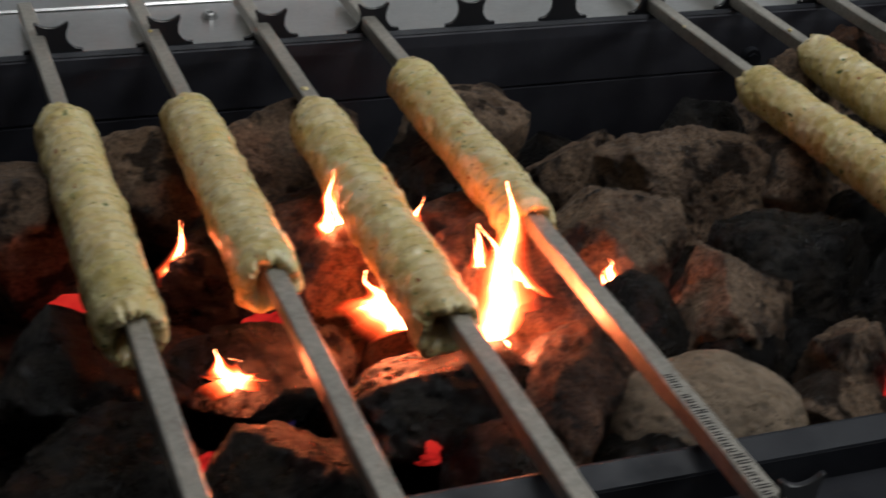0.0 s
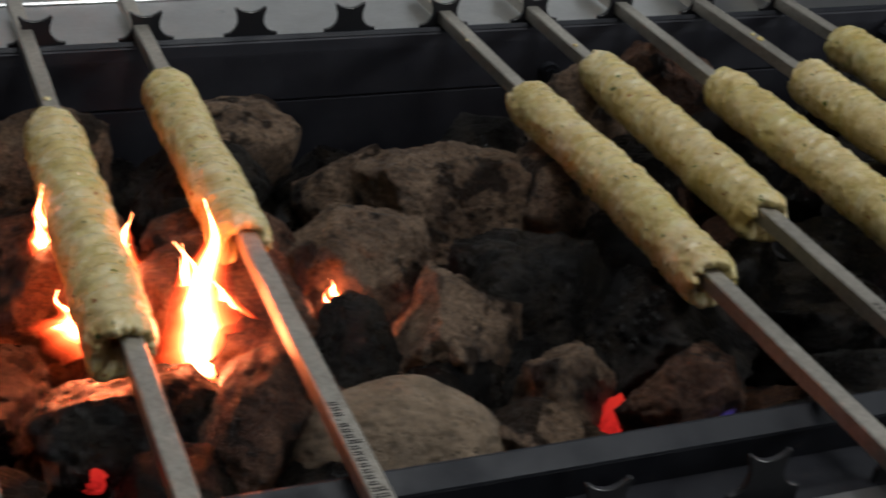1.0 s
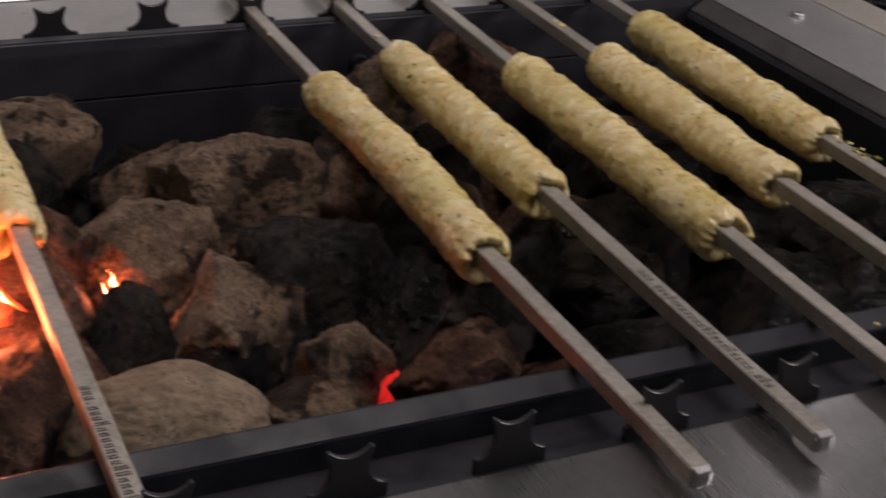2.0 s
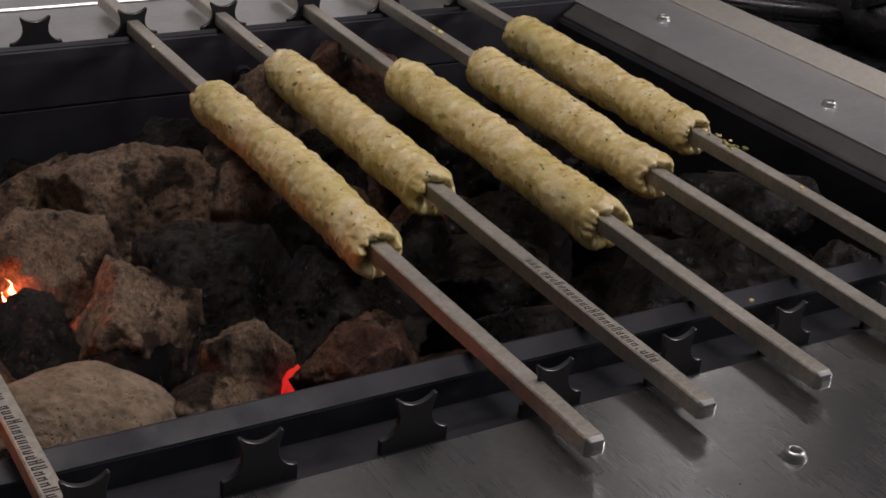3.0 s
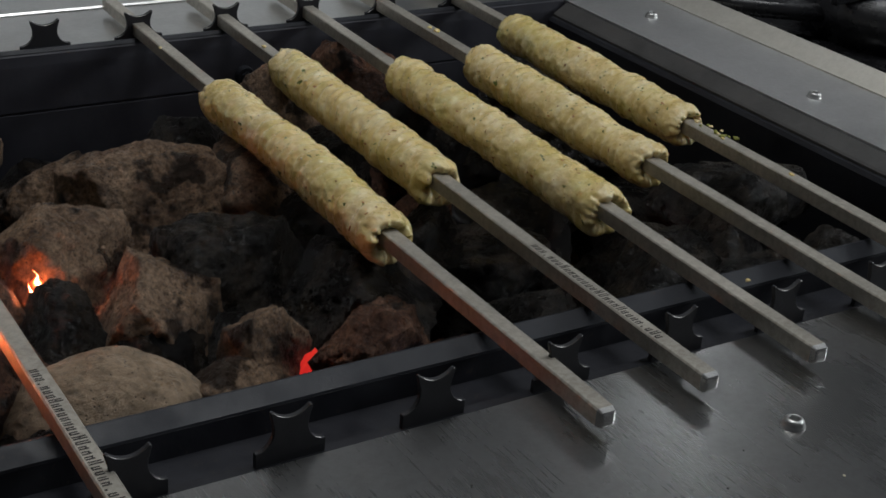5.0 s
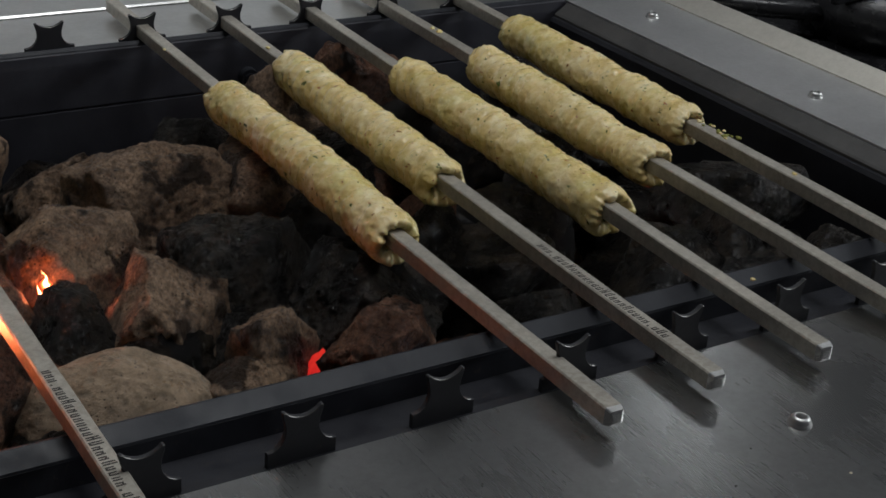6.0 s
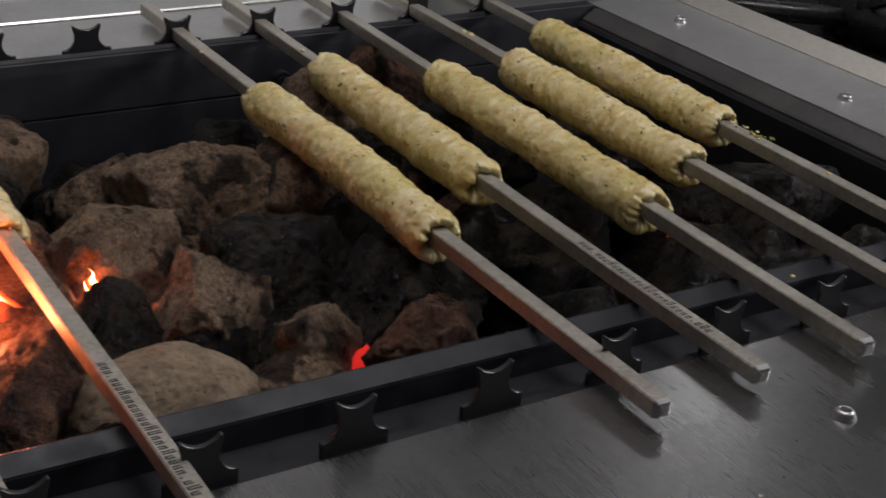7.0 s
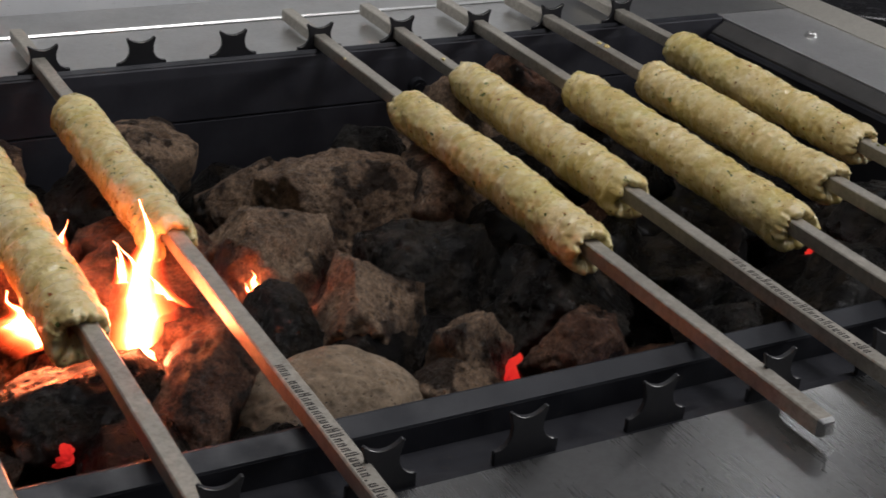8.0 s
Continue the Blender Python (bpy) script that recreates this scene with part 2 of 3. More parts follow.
def flame_material():
    """A thin sheet of burning gas: white-hot inside, orange to clear at its wavering edge."""
    m = bpy.data.materials.new("burning_gas")
    m.use_nodes = True
    nt = m.node_tree
    nt.nodes.clear()
    out = nt.nodes.new("ShaderNodeOutputMaterial")
    uv = nt.nodes.new("ShaderNodeUVMap").outputs[0]
    info = nt.nodes.new("ShaderNodeObjectInfo")
    add = nt.nodes.new("ShaderNodeVectorMath")
    add.operation = "MULTIPLY_ADD"
    nt.links.new(uv, add.inputs[0])
    add.inputs[1].default_value = (0.9, 2.6, 1.0)
    shifted = node(nt, "ShaderNodeCombineXYZ", X=3.7)
    nt.links.new(math_node(nt, "MULTIPLY", info.outputs["Random"], 40.0), shifted.inputs[1])
    nt.links.new(shifted.outputs[0], add.inputs[2])
    wob = node(nt, "ShaderNodeTexNoise", Scale=1.0, Detail=0.6)
    nt.links.new(add.outputs[0], wob.inputs["Vector"])
    sep = nt.nodes.new("ShaderNodeSeparateXYZ")
    nt.links.new(uv, sep.inputs[0])
    sw = nt.nodes.new("ShaderNodeSeparateColor")
    nt.links.new(wob.outputs["Color"], sw.inputs[0])
    v = math_node(nt, "ADD", sep.outputs[1], math_node(nt, "MULTIPLY", math_node(nt, "SUBTRACT", sw.outputs[0], 0.5), 0.24))
    u = math_node(nt, "ADD", sep.outputs[0], math_node(nt, "MULTIPLY", math_node(nt, "SUBTRACT", sw.outputs[1], 0.5), 0.46))
    off = math_node(nt, "MULTIPLY", math_node(nt, "ABSOLUTE", math_node(nt, "SUBTRACT", u, 0.5)), 2.0)
    room = ramp(nt, v, [(0.02, (0.02,) * 3), (0.14, (0.55,) * 3), (0.34, (0.72,) * 3), (0.62, (0.42,) * 3), (0.92, (0.02,) * 3)])
    room = mix(nt, 1.0, room, ramp(nt, sep.outputs[1], [(0.70, (1,) * 3), (0.97, (0.0,) * 3)]), "MULTIPLY")
    d = math_node(nt, "DIVIDE", off, math_node(nt, "ADD", room, 0.012))
    col = ramp(nt, d, [(0.0, (1.0, 0.27, 0.115)), (0.25, (1.0, 0.19, 0.065)), (0.45, (1.0, 0.105, 0.026)), (0.7, (1.0, 0.085, 0.018)), (1.0, (0.8, 0.045, 0.012))])
    power = ramp(nt, d, [(0.0, (1.0,) * 3), (0.25, (0.45,) * 3), (0.45, (0.12,) * 3), (0.7, (0.045,) * 3), (1.0, (0.02,) * 3)])
    alpha = ramp(nt, d, [(0.0, (0.75,) * 3), (0.4, (0.5,) * 3), (0.7, (0.25,) * 3), (1.0, (0.0,) * 3)])
    em = nt.nodes.new("ShaderNodeEmission")
    nt.links.new(col, em.inputs[0])
    nt.links.new(math_node(nt, "MULTIPLY", power, 110.0), em.inputs[1])
    tr = nt.nodes.new("ShaderNodeBsdfTransparent")
    mx = nt.nodes.new("ShaderNodeMixShader")
    nt.links.new(alpha, mx.inputs[0])
    nt.links.new(tr.outputs[0], mx.inputs[1])
    nt.links.new(em.outputs[0], mx.inputs[2])
    nt.links.new(mx.outputs[0], out.inputs[0])
    return m


FLAME = flame_material()
FLAME_BLUE = glow_material("gas_flame_blue", [(0.0, (0.05, 0.08, 0.9)), (1.0, (0.30, 0.2, 0.9))], 0.6, 0.5, [(0.0, (0.35,) * 3), (0.6, (0.12,) * 3), (1.0, (0.0,) * 3)])
EMBER = glow_material("red_hot_ember", [(0.15, (0.25, 0.008, 0.006)), (0.5, (0.85, 0.028, 0.024)), (0.9, (1.0, 0.045, 0.03))], 0.62, 1.3)


# ---- building helpers ----
def link(name, bm, material, parent=None, label="", smooth=False):
    me = bpy.data.meshes.new(name)
    bm.normal_update()
    bm.to_mesh(me)
    bm.free()
    me.materials.append(material)
    if smooth:
        me.polygons.foreach_set("use_smooth", [True] * len(me.polygons))
    ob = new(name, me)
    if parent is not None:
        ob.parent = parent
    if label:
        ob["label"] = label
    return ob


def part(name, bm, material, parent, label="", smooth=False):
    return link(name, bm, material, parent, label, smooth)


def thing(name, place, label, category, group="", kind="", turn=0.0):
    ob = new(name)
    ob.empty_display_size = 0.01
    ob.matrix_basis = pose(*place, 0, 0, turn)
    return tagged(ob, label, category, group, kind)


def box(bm, x0, x1, y0, y1, z0, z1, bevel=0.0, segments=2):
    made = bmesh.ops.create_cube(bm, size=1.0)["verts"]
    for v in made:
        v.co = Vector((x0 + (v.co.x + 0.5) * (x1 - x0), y0 + (v.co.y + 0.5) * (y1 - y0), z0 + (v.co.z + 0.5) * (z1 - z0)))
    if bevel:
        edges = list({e for v in made for e in v.link_edges})
        bmesh.ops.bevel(bm, geom=edges, offset=bevel, segments=segments, affect="EDGES", profile=0.5)
    return bm


def prism(bm, outline, along, a, b):
    """Extrude a closed outline of (u, v) along x or y from a to b."""
    def at(u, v, w):
        return (w, u, v) if along == "x" else (u, w, v)
    first = [bm.verts.new(at(u, v, a)) for u, v in outline]
    last = [bm.verts.new(at(u, v, b)) for u, v in outline]
    n = len(outline)
    for i in range(n):
        bm.faces.new((first[i], first[(i + 1) % n], last[(i + 1) % n], last[i]))
    bm.faces.new(first)
    bm.faces.new(last[::-1])
    bmesh.ops.recalc_face_normals(bm, faces=bm.faces)
    return bm


def structure(name, bm, material, label, category=""):
    return tagged(link(name, bm, material), label, category or name.split("_")[0], "", "structure")


# ---- the grill ----
PITCH, X0, LEFT, RIGHT = 0.075, -0.017, -0.72, 0.5165
grill = thing("charcoal_grill", (0, 0, 0), "black iron trough grill with stainless steel top deck", "grill")

bm = bmesh.new()
prism(bm, [(-0.0075, -0.16), (-0.0075, -0.0035), (0.0, -0.0035), (0.0, -0.016), (0.036, -0.016), (0.0385, -0.0035), (0.0500, 0.0012), (0.0520, -0.0005), (0.0520, -0.16)], "x", LEFT, RIGHT + 0.03)
part("front_rail", bm, IRON, grill, "black iron front rail with channel")
bm = bmesh.new()
prism(bm, [(0.0386, -0.0032), (0.0390, -0.0022), (0.0500, 0.0022), (0.0518, 0.0018), (0.0518, 0.0002), (0.0500, 0.0006)], "x", LEFT, RIGHT + 0.014)
part("front_lip", bm, IRON_LIP, grill, "worn dark grey sheet lip")
bm = bmesh.new()
prism(bm, [(0.567, -0.16), (0.567, 0.0005), (0.5575, 0.001), (0.5556, -0.0006), (0.5542, -0.0085), (0.5540, -0.0105), (0.5522, -0.0435), (0.5540, -0.0440), (0.5540, -0.0454), (0.5520, -0.0460), (0.5510, -0.16)], "x", LEFT, RIGHT + 0.03)
part("back_wall", bm, IRON_WALL, grill, "black sooty inner back wall")
bm = bmesh.new()
prism(bm, [(0.5566, 0.0012), (0.5600, 0.0032), (0.5625, 0.0028), (0.5625, 0.0012)], "x", LEFT, RIGHT + 0.026)
part("back_lip", bm, IRON_LIP, grill, "dark folded sheet edge")
bm = bmesh.new()
prism(bm, [(0.5300, -0.16), (0.5300, -0.0100), (0.5315, -0.0085), (0.5438, -0.0005), (0.5458, -0.003), (0.5458, -0.16)], "y", 0.0525, 0.5490)
part("end_wall", bm, IRON_STRIP, grill, "dark grey sloped end strip")
bm = bmesh.new()
prism(bm, [(0.5250, -0.16), (0.5250, -0.0155), (0.5270, -0.0125), (0.5295, -0.0120), (0.5295, -0.16)], "y", 0.0525, 0.5490)
part("end_liner", bm, IRON, grill, "black inner end wall")
bm = bmesh.new()
box(bm, LEFT, 0.5245, 0.0525, 0.5490, -0.16, -0.135)
part("bed_plate", bm, BED, grill, "burnt black bed plate")
bm = bmesh.new()
box(bm, LEFT - 0.02, LEFT, -0.0075, 0.567, -0.16, 0.0)
part("end_wall", bm, IRON, grill, "black iron end wall")

bm = bmesh.new()
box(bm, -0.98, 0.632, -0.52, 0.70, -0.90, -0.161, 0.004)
part("base_cabinet", bm, DECK_DIM, grill, "brushed stainless steel base cabinet")
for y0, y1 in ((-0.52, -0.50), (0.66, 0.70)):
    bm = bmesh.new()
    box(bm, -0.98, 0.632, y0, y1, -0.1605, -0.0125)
    part("side_panel", bm, DECK_DIM, grill)
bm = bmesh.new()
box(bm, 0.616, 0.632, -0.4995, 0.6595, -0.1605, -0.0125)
part("side_panel", bm, DECK_DIM, grill)

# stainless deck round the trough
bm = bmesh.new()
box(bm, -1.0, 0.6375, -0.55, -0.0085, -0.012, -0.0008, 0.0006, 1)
part("front_deck", bm, DECK_DIM, grill, "brushed stainless steel front deck")
bm = bmesh.new()
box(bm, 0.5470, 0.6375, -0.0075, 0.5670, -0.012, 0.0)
part("side_deck", bm, DECK_Y_LIT, grill, "brushed stainless steel side deck")
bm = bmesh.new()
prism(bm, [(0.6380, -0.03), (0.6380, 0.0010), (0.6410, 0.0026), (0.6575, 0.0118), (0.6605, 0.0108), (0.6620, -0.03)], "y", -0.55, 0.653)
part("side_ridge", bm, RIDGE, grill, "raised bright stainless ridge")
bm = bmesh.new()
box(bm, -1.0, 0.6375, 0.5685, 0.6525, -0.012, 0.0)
part("back_deck", bm, DECK_X_LIT, grill, "brushed stainless steel back deck")
bm = bmesh.new()
prism(bm, [(0.6535, -0.03), (0.6535, 0.0008), (0.655, 0.0022), (0.704, 0.0040), (0.7065, 0.0015), (0.7065, -0.03)], "x", -1.0, 0.6365)
part("back_ridge", bm, DECK_X_LIT, grill, "folded stainless back edge")


def saddle_outline():
    """Half-star saddle: wide foot, hollow flanks, two horns with a hollow between."""
    right = [(0.0195, -0.010), (0.0195, 0.0035)]
    for k in range(8):
        a = radians(-90 - 80 * k / 7)
        right.append((0.0192 + 0.0098 * math.cos(a), 0.0138 + 0.0098 * math.sin(a)))
    right += [(0.0096, 0.0160), (0.0115, 0.0222), (0.0112, 0.0232), (0.0100, 0.0233)]
    for k in range(1, 6):
        u = 0.0100 * (1 - k / 5)
        right.append((u, 0.0194 + 0.0036 * (u / 0.0100) ** 2))
    right[-1] = (0.0, right[-1][1])
    return right + [(-u, v) for u, v in right[-2::-1]]


def saddle(i, y, width, shift):
    bm = bmesh.new()
    prism(bm, [(u * width, v) for u, v in saddle_outline()], "y", -0.0014, 0.0014)
    bmesh.ops.triangulate(bm, faces=[f for f in bm.faces if len(f.verts) > 4])
    sharp = [e for e in bm.edges if len(e.link_faces) == 2 and e.calc_face_angle(0) > 1.2 and abs(e.verts[0].co.y - e.verts[1].co.y) < 1e-5]
    edge_bevels = bmesh.ops.bevel(bm, geom=sharp, offset=0.00035, segments=1, affect="EDGES")["faces"]
    # upward bevels only: rubbed metal, brightened to draw the edge highlights too
    for f in edge_bevels:
        f.normal_update()
        f.material_index = 1 if f.normal.z > 0.45 and f.calc_center_median().z > 0.004 else 0
    ob = part("skewer_saddle", bm, IRON_SADDLE, grill, "black iron star-shaped skewer saddle")
    ob.data.materials.append(WORN_LIT_EDGE)
    ob.matrix_basis = pose(X0 + PITCH * i + shift, y, 0.0)
    return ob


for y, width, shift in ((-0.0030, 0.89, 0.0015), (0.5660, 1.0, 0.0)):
    first = saddle(-9, y, width, shift)
    for i in range(-8, 7):
        ob = new("skewer_saddle", first.data)
        ob.parent = grill
        ob.matrix_basis = pose(X0 + PITCH * i + shift, y, 0.0)
        ob["label"] = "black iron star-shaped skewer saddle"


def screw(x, y, z, turn):
    bm = bmesh.new()
    prof = [(0.0062, 0.0), (0.0062, 0.0007), (0.0055, 0.0010), (0.0054, 0.0022), (0.0048, 0.0036), (0.0036, 0.0044), (0.0029, 0.0045), (0.0026, 0.0040), (0.0025, 0.0010), (0.0, 0.0010)]
    rings = []
    for r, h in prof[:-1]:
        rings.append([bm.verts.new((r * math.cos(a * math.tau / 24), r * math.sin(a * math.tau / 24), h)) for a in range(24)])
    for lo, hi in zip(rings, rings[1:]):
        for k in range(24):
            bm.faces.new((lo[k], lo[(k + 1) % 24], hi[(k + 1) % 24], hi[k]))
    bm.faces.new(rings[-1])
    ob = part("screw", bm, SCREW, grill, "shiny round-head screw with washer", True)
    ob.matrix_basis = pose(x, y, z, 0, 0, turn)


for x, y, z in ((0.2145, -0.0855, -0.0008), (0.5810, 0.2660, 0.0), (0.5930, 0.4850, 0.0), (-0.2000, 0.6210, 0.0), (-0.38, -0.0825, -0.0008)):
    screw(x, y, z, 20)
bm = bmesh.new()
bmesh.ops.create_cone(bm, cap_ends=True, segments=20, radius1=0.0085, radius2=0.0075, depth=0.006)
bmesh.ops.create_cone(bm, cap_ends=True, segments=6, radius1=0.0048, radius2=0.0048, depth=0.010)
bolt = part("bolt", bm, IRON_LIP, grill, "dark bolt head in back wall")
bolt.matrix_basis = pose(0.219, 0.5505, -0.035, 90)


# ---- skewers ----
def bar_part(parent, y0, y1, roll, marks):
    bm = bmesh.new()
    s, c = 0.0050, 0.0008
    outline = [(s - c, -s), (s, -s + c), (s, s - c), (s - c, s), (-s + c, s), (-s, s - c), (-s, -s + c), (-s + c, -s)]
    n = 70
    rings = []
    for k in range(n + 1):
        y = y0 + (y1 - y0) * k / n
        sag = 0.0004 * math.sin(y * 17.0 + roll)
        rings.append([bm.verts.new((u + 0.0001 * math.sin(y * 91 + u * 400), y, v + sag)) for u, v in outline])
    for lo, hi in zip(rings, rings[1:]):
        for k in range(8):
            bm.faces.new((lo[k], lo[(k + 1) % 8], hi[(k + 1) % 8], hi[k]))
    bm.faces.new(rings[-1])
    bm.faces.new(rings[0][::-1])
    bmesh.ops.recalc_face_normals(bm, faces=bm.faces)
    bar = part("bar", bm, BAR_STEEL, parent)
    bm = bmesh.new()
    tip = []
    for scale, dy in ((1.003, 0.0), (0.80, -0.0030), (0.55, -0.0036)):
        tip.append([bm.verts.new((u * scale, y0 + dy, v * scale + 0.0004 * math.sin(y0 * 17.0 + roll))) for u, v in outline])
    for lo, hi in zip(tip, tip[1:]):
        for k in range(8):
            bm.faces.new((lo[k], lo[(k + 1) % 8], hi[(k + 1) % 8], hi[k]))
    bm.faces.new(tip[-1])
    bmesh.ops.recalc_face_normals(bm, faces=bm.faces)
    part("bar_end", bm, BAR_END, parent, "bright ground end of the bar")
    if marks:
        rng = random.Random(5)
        m0, m1 = marks
        count = 29
        bm = bmesh.new()
        step = (m0 - m1) / count
        for k in range(count):
            y = m0 - step * (k + 0.5)
            top = 0.00505 + 0.0004 * math.sin(y * 17.0 + roll)
            if k in (3, 25):
                box(bm, -0.0034, -0.0022, y - 0.0005, y + 0.0005, top, top + 0.00015)
                continue
            tall = rng.choice((0.0038, 0.0038, 0.0038, 0.0060))
            box(bm, -0.0034, -0.0034 + tall + 0.0004, y - step * 0.32, y - step * 0.12, top, top + 0.00015)
            box(bm, -0.0034, -0.0034 + tall, y + step * 0.10, y + step * 0.28, top, top + 0.00015)
            if rng.random() < 0.6:
                cx = rng.choice((-0.0034, -0.0006))
                box(bm, cx, cx + 0.0008, y - step * 0.12, y + step * 0.10, top, top + 0.00015)
        part("etched_marking", bm, INK, parent, "row of small dark etched characters")
    return bar


def kebab(place, y0, y1, radius, seed, label, bend=0.0, flap=0.0, waist=(0.5, 0.0)):
    """Hand-pressed mince: squeezed rings, pinched waist, ragged ends round the bar."""
    rng = random.Random(seed)
    off = Vector((seed * 3.7, seed * 1.9, seed * 5.3))
    na, nl = 84, 170
    length = y1 - y0
    twist = rng.choice((-1, 1)) * rng.uniform(0.8, 1.6)
    ring_step = rng.uniform(0.0085, 0.0108)
    bm = bmesh.new()
    rings = []

    def point(a, s, r_scale=1.0, dy=0.0):
        y = y0 + s * length
        th = a * math.tau / na
        d = Vector((math.cos(th), 0.0, math.sin(th)))
        p = Vector((d.x * 0.016, y, d.z * 0.016)) + off
        r = radius * (1 + 0.07 * noise.noise(p * 22) + 0.06 * noise.noise(Vector((0, y * 30, seed))))
        r *= 1 + (0.022 + 0.042 * noise.noise(p * 18)) * math.cos(math.tau * (y / ring_step) + twist * th + 2.2 * noise.noise(p * 30))
        r += 0.0012 * noise.noise(p * 75) + 0.0007 * noise.noise(p * 140) + 0.0004 * noise.noise(p * 260) + 0.00035 * noise.noise(p * 520)
        r *= 1 - waist[1] * math.exp(-(((s - waist[0]) / 0.11) ** 2))
        e = min(s, 1 - s) * length
        r *= 1 - 0.16 * math.exp(-((e - 0.0) / 0.004) ** 2)
        if flap and s < 0.10 and d.z < 0.3:
            r *= 1 + flap * math.exp(-((th - 3.9) / 0.5) ** 2) * (1 - s / 0.10)
        ragged = (0.0055 * noise.noise(Vector((d.x * 1.6, seed, d.z * 1.6))) + 0.0024 * noise.noise(Vector((d.x * 5, seed + 3, d.z * 5)))) * max(0.0, 1 - e / 0.03)
        return Vector((d.x * r * r_scale + bend * math.sin(math.pi * s), y + (ragged if s > 0.5 else -ragged) + dy, d.z * r * r_scale))

    for scale, dy in ((0.30, 0.011), (0.42, 0.0075), (0.62, 0.0018), (0.84, -0.0006)):
        rings.append([bm.verts.new(point(a, 0.0, scale + 0.05 * noise.noise(Vector((a * 0.5, scale * 9, seed))), dy)) for a in range(na)])
    for k in range(nl + 1):
        rings.append([bm.verts.new(point(a, k / nl)) for a in range(na)])
    for scale, dy in ((0.84, 0.0006), (0.62, -0.0010), (0.36, -0.004)):
        rings.append([bm.verts.new(point(a, 1.0, scale, dy)) for a in range(na)])
    for lo, hi in zip(rings, rings[1:]):
        for a in range(na):
            bm.faces.new((lo[a], lo[(a + 1) % na], hi[(a + 1) % na], hi[a]))
    bmesh.ops.recalc_face_normals(bm, faces=bm.faces)
    bm.normal_update()
    spots = [(v.co.copy(), v.normal.copy()) for v in rng.sample(list(bm.verts), 130) if v.normal.z > -0.4]
    ob = link("kebab", bm, MINCE, None, "", True)
    ob.matrix_basis = place
    for name, share, material, words in (("herb_flecks", spots[:24], HERB, "chopped green herb flecks"), ("chilli_flecks", spots[44:62], CHILLI, "dark red chilli flecks"), ("onion_bits", spots[70:98], ONION, "pale minced onion bits")):
        bm = bmesh.new()
        for co, nor in share:
            m = Matrix.Translation(co - nor * 0.0001) @ nor.to_track_quat("Z", "Y").to_matrix().to_4x4() @ Matrix.Rotation(rng.uniform(0, 6.28), 4, "Z") @ Matrix.Diagonal((rng.uniform(0.0005, 0.0015) * (1.9 if rng.random() < 0.16 else 1.0), rng.uniform(0.0004, 0.0009), 0.00035, 1))
            bmesh.ops.create_icosphere(bm, subdivisions=1, radius=1.0, matrix=m)
        tagged(part(name, bm, material, ob, words, True), kind="stuff")
    return tagged(ob, label, "kebab", "kebabs on skewers")


SKEW_Z = 0.0095


def skewer(x_front, x_back, tip, tail, k0, k1, seed, radius=0.0158, marks=None, bend=0.0, flap=0.0, waist=(0.5, 0.0), aside=0.0, label="raw pale yellow minced kebab on a steel skewer"):
    slope = (x_back - x_front) / (tail - tip)
    m = Matrix.Translation((x_front - slope * tip, 0, SKEW_Z)) @ Matrix.Rotation(-math.atan(slope), 4, "Z")
    ob = new("skewer")
    ob.empty_display_size = 0.01
    ob.matrix_basis = m
    tagged(ob, "square grey steel skewer bar resting on iron saddles", "skewer", "skewers across the grill")
    bar_part(ob, tip, tail, seed, marks)
    kebab(m @ Matrix.Translation((aside - 0.0012, 0, -0.0030)), k0, k1, radius, seed, label, bend, flap, waist)
    return ob


skewer(-0.3150, -0.3285, -0.0500, 0.634, 0.187, 0.433, 11, 0.0172)
skewer(-0.2451, -0.2518, -0.0480, 0.636, 0.220, 0.436, 12, 0.0170, flap=0.35)
skewer(-0.1740, -0.1745, -0.0500, 0.634, 0.159, 0.411, 13, 0.0172, flap=0.3, aside=-0.002)
skewer(-0.1020, -0.0952, -0.0480, 0.636, 0.247, 0.464, 14, 0.0164, marks=(0.088, -0.030), flap=0.15, waist=(0.6, 0.05))
skewer(0.1229, 0.1339, -0.0520, 0.636, 0.154, 0.408, 15, 0.0163, bend=0.003, waist=(0.72, 0.07), aside=0.002)
skewer(0.1906, 0.2067, -0.0480, 0.634, 0.214, 0.453, 16, 0.0164, marks=(0.107, -0.011), flap=0.28, aside=0.004)
skewer(0.2634, 0.2846, -0.0500, 0.636, 0.137, 0.407, 17, 0.0165, flap=0.2, aside=0.0055)
skewer(0.3401, 0.3551, -0.0480, 0.634, 0.186, 0.409, 18, 0.0167, waist=(0.20, 0.13), aside=0.0045)
skewer(0.4093, 0.4333, -0.0500, 0.635, 0.235, 0.474, 19, 0.0163, aside=0.0035)


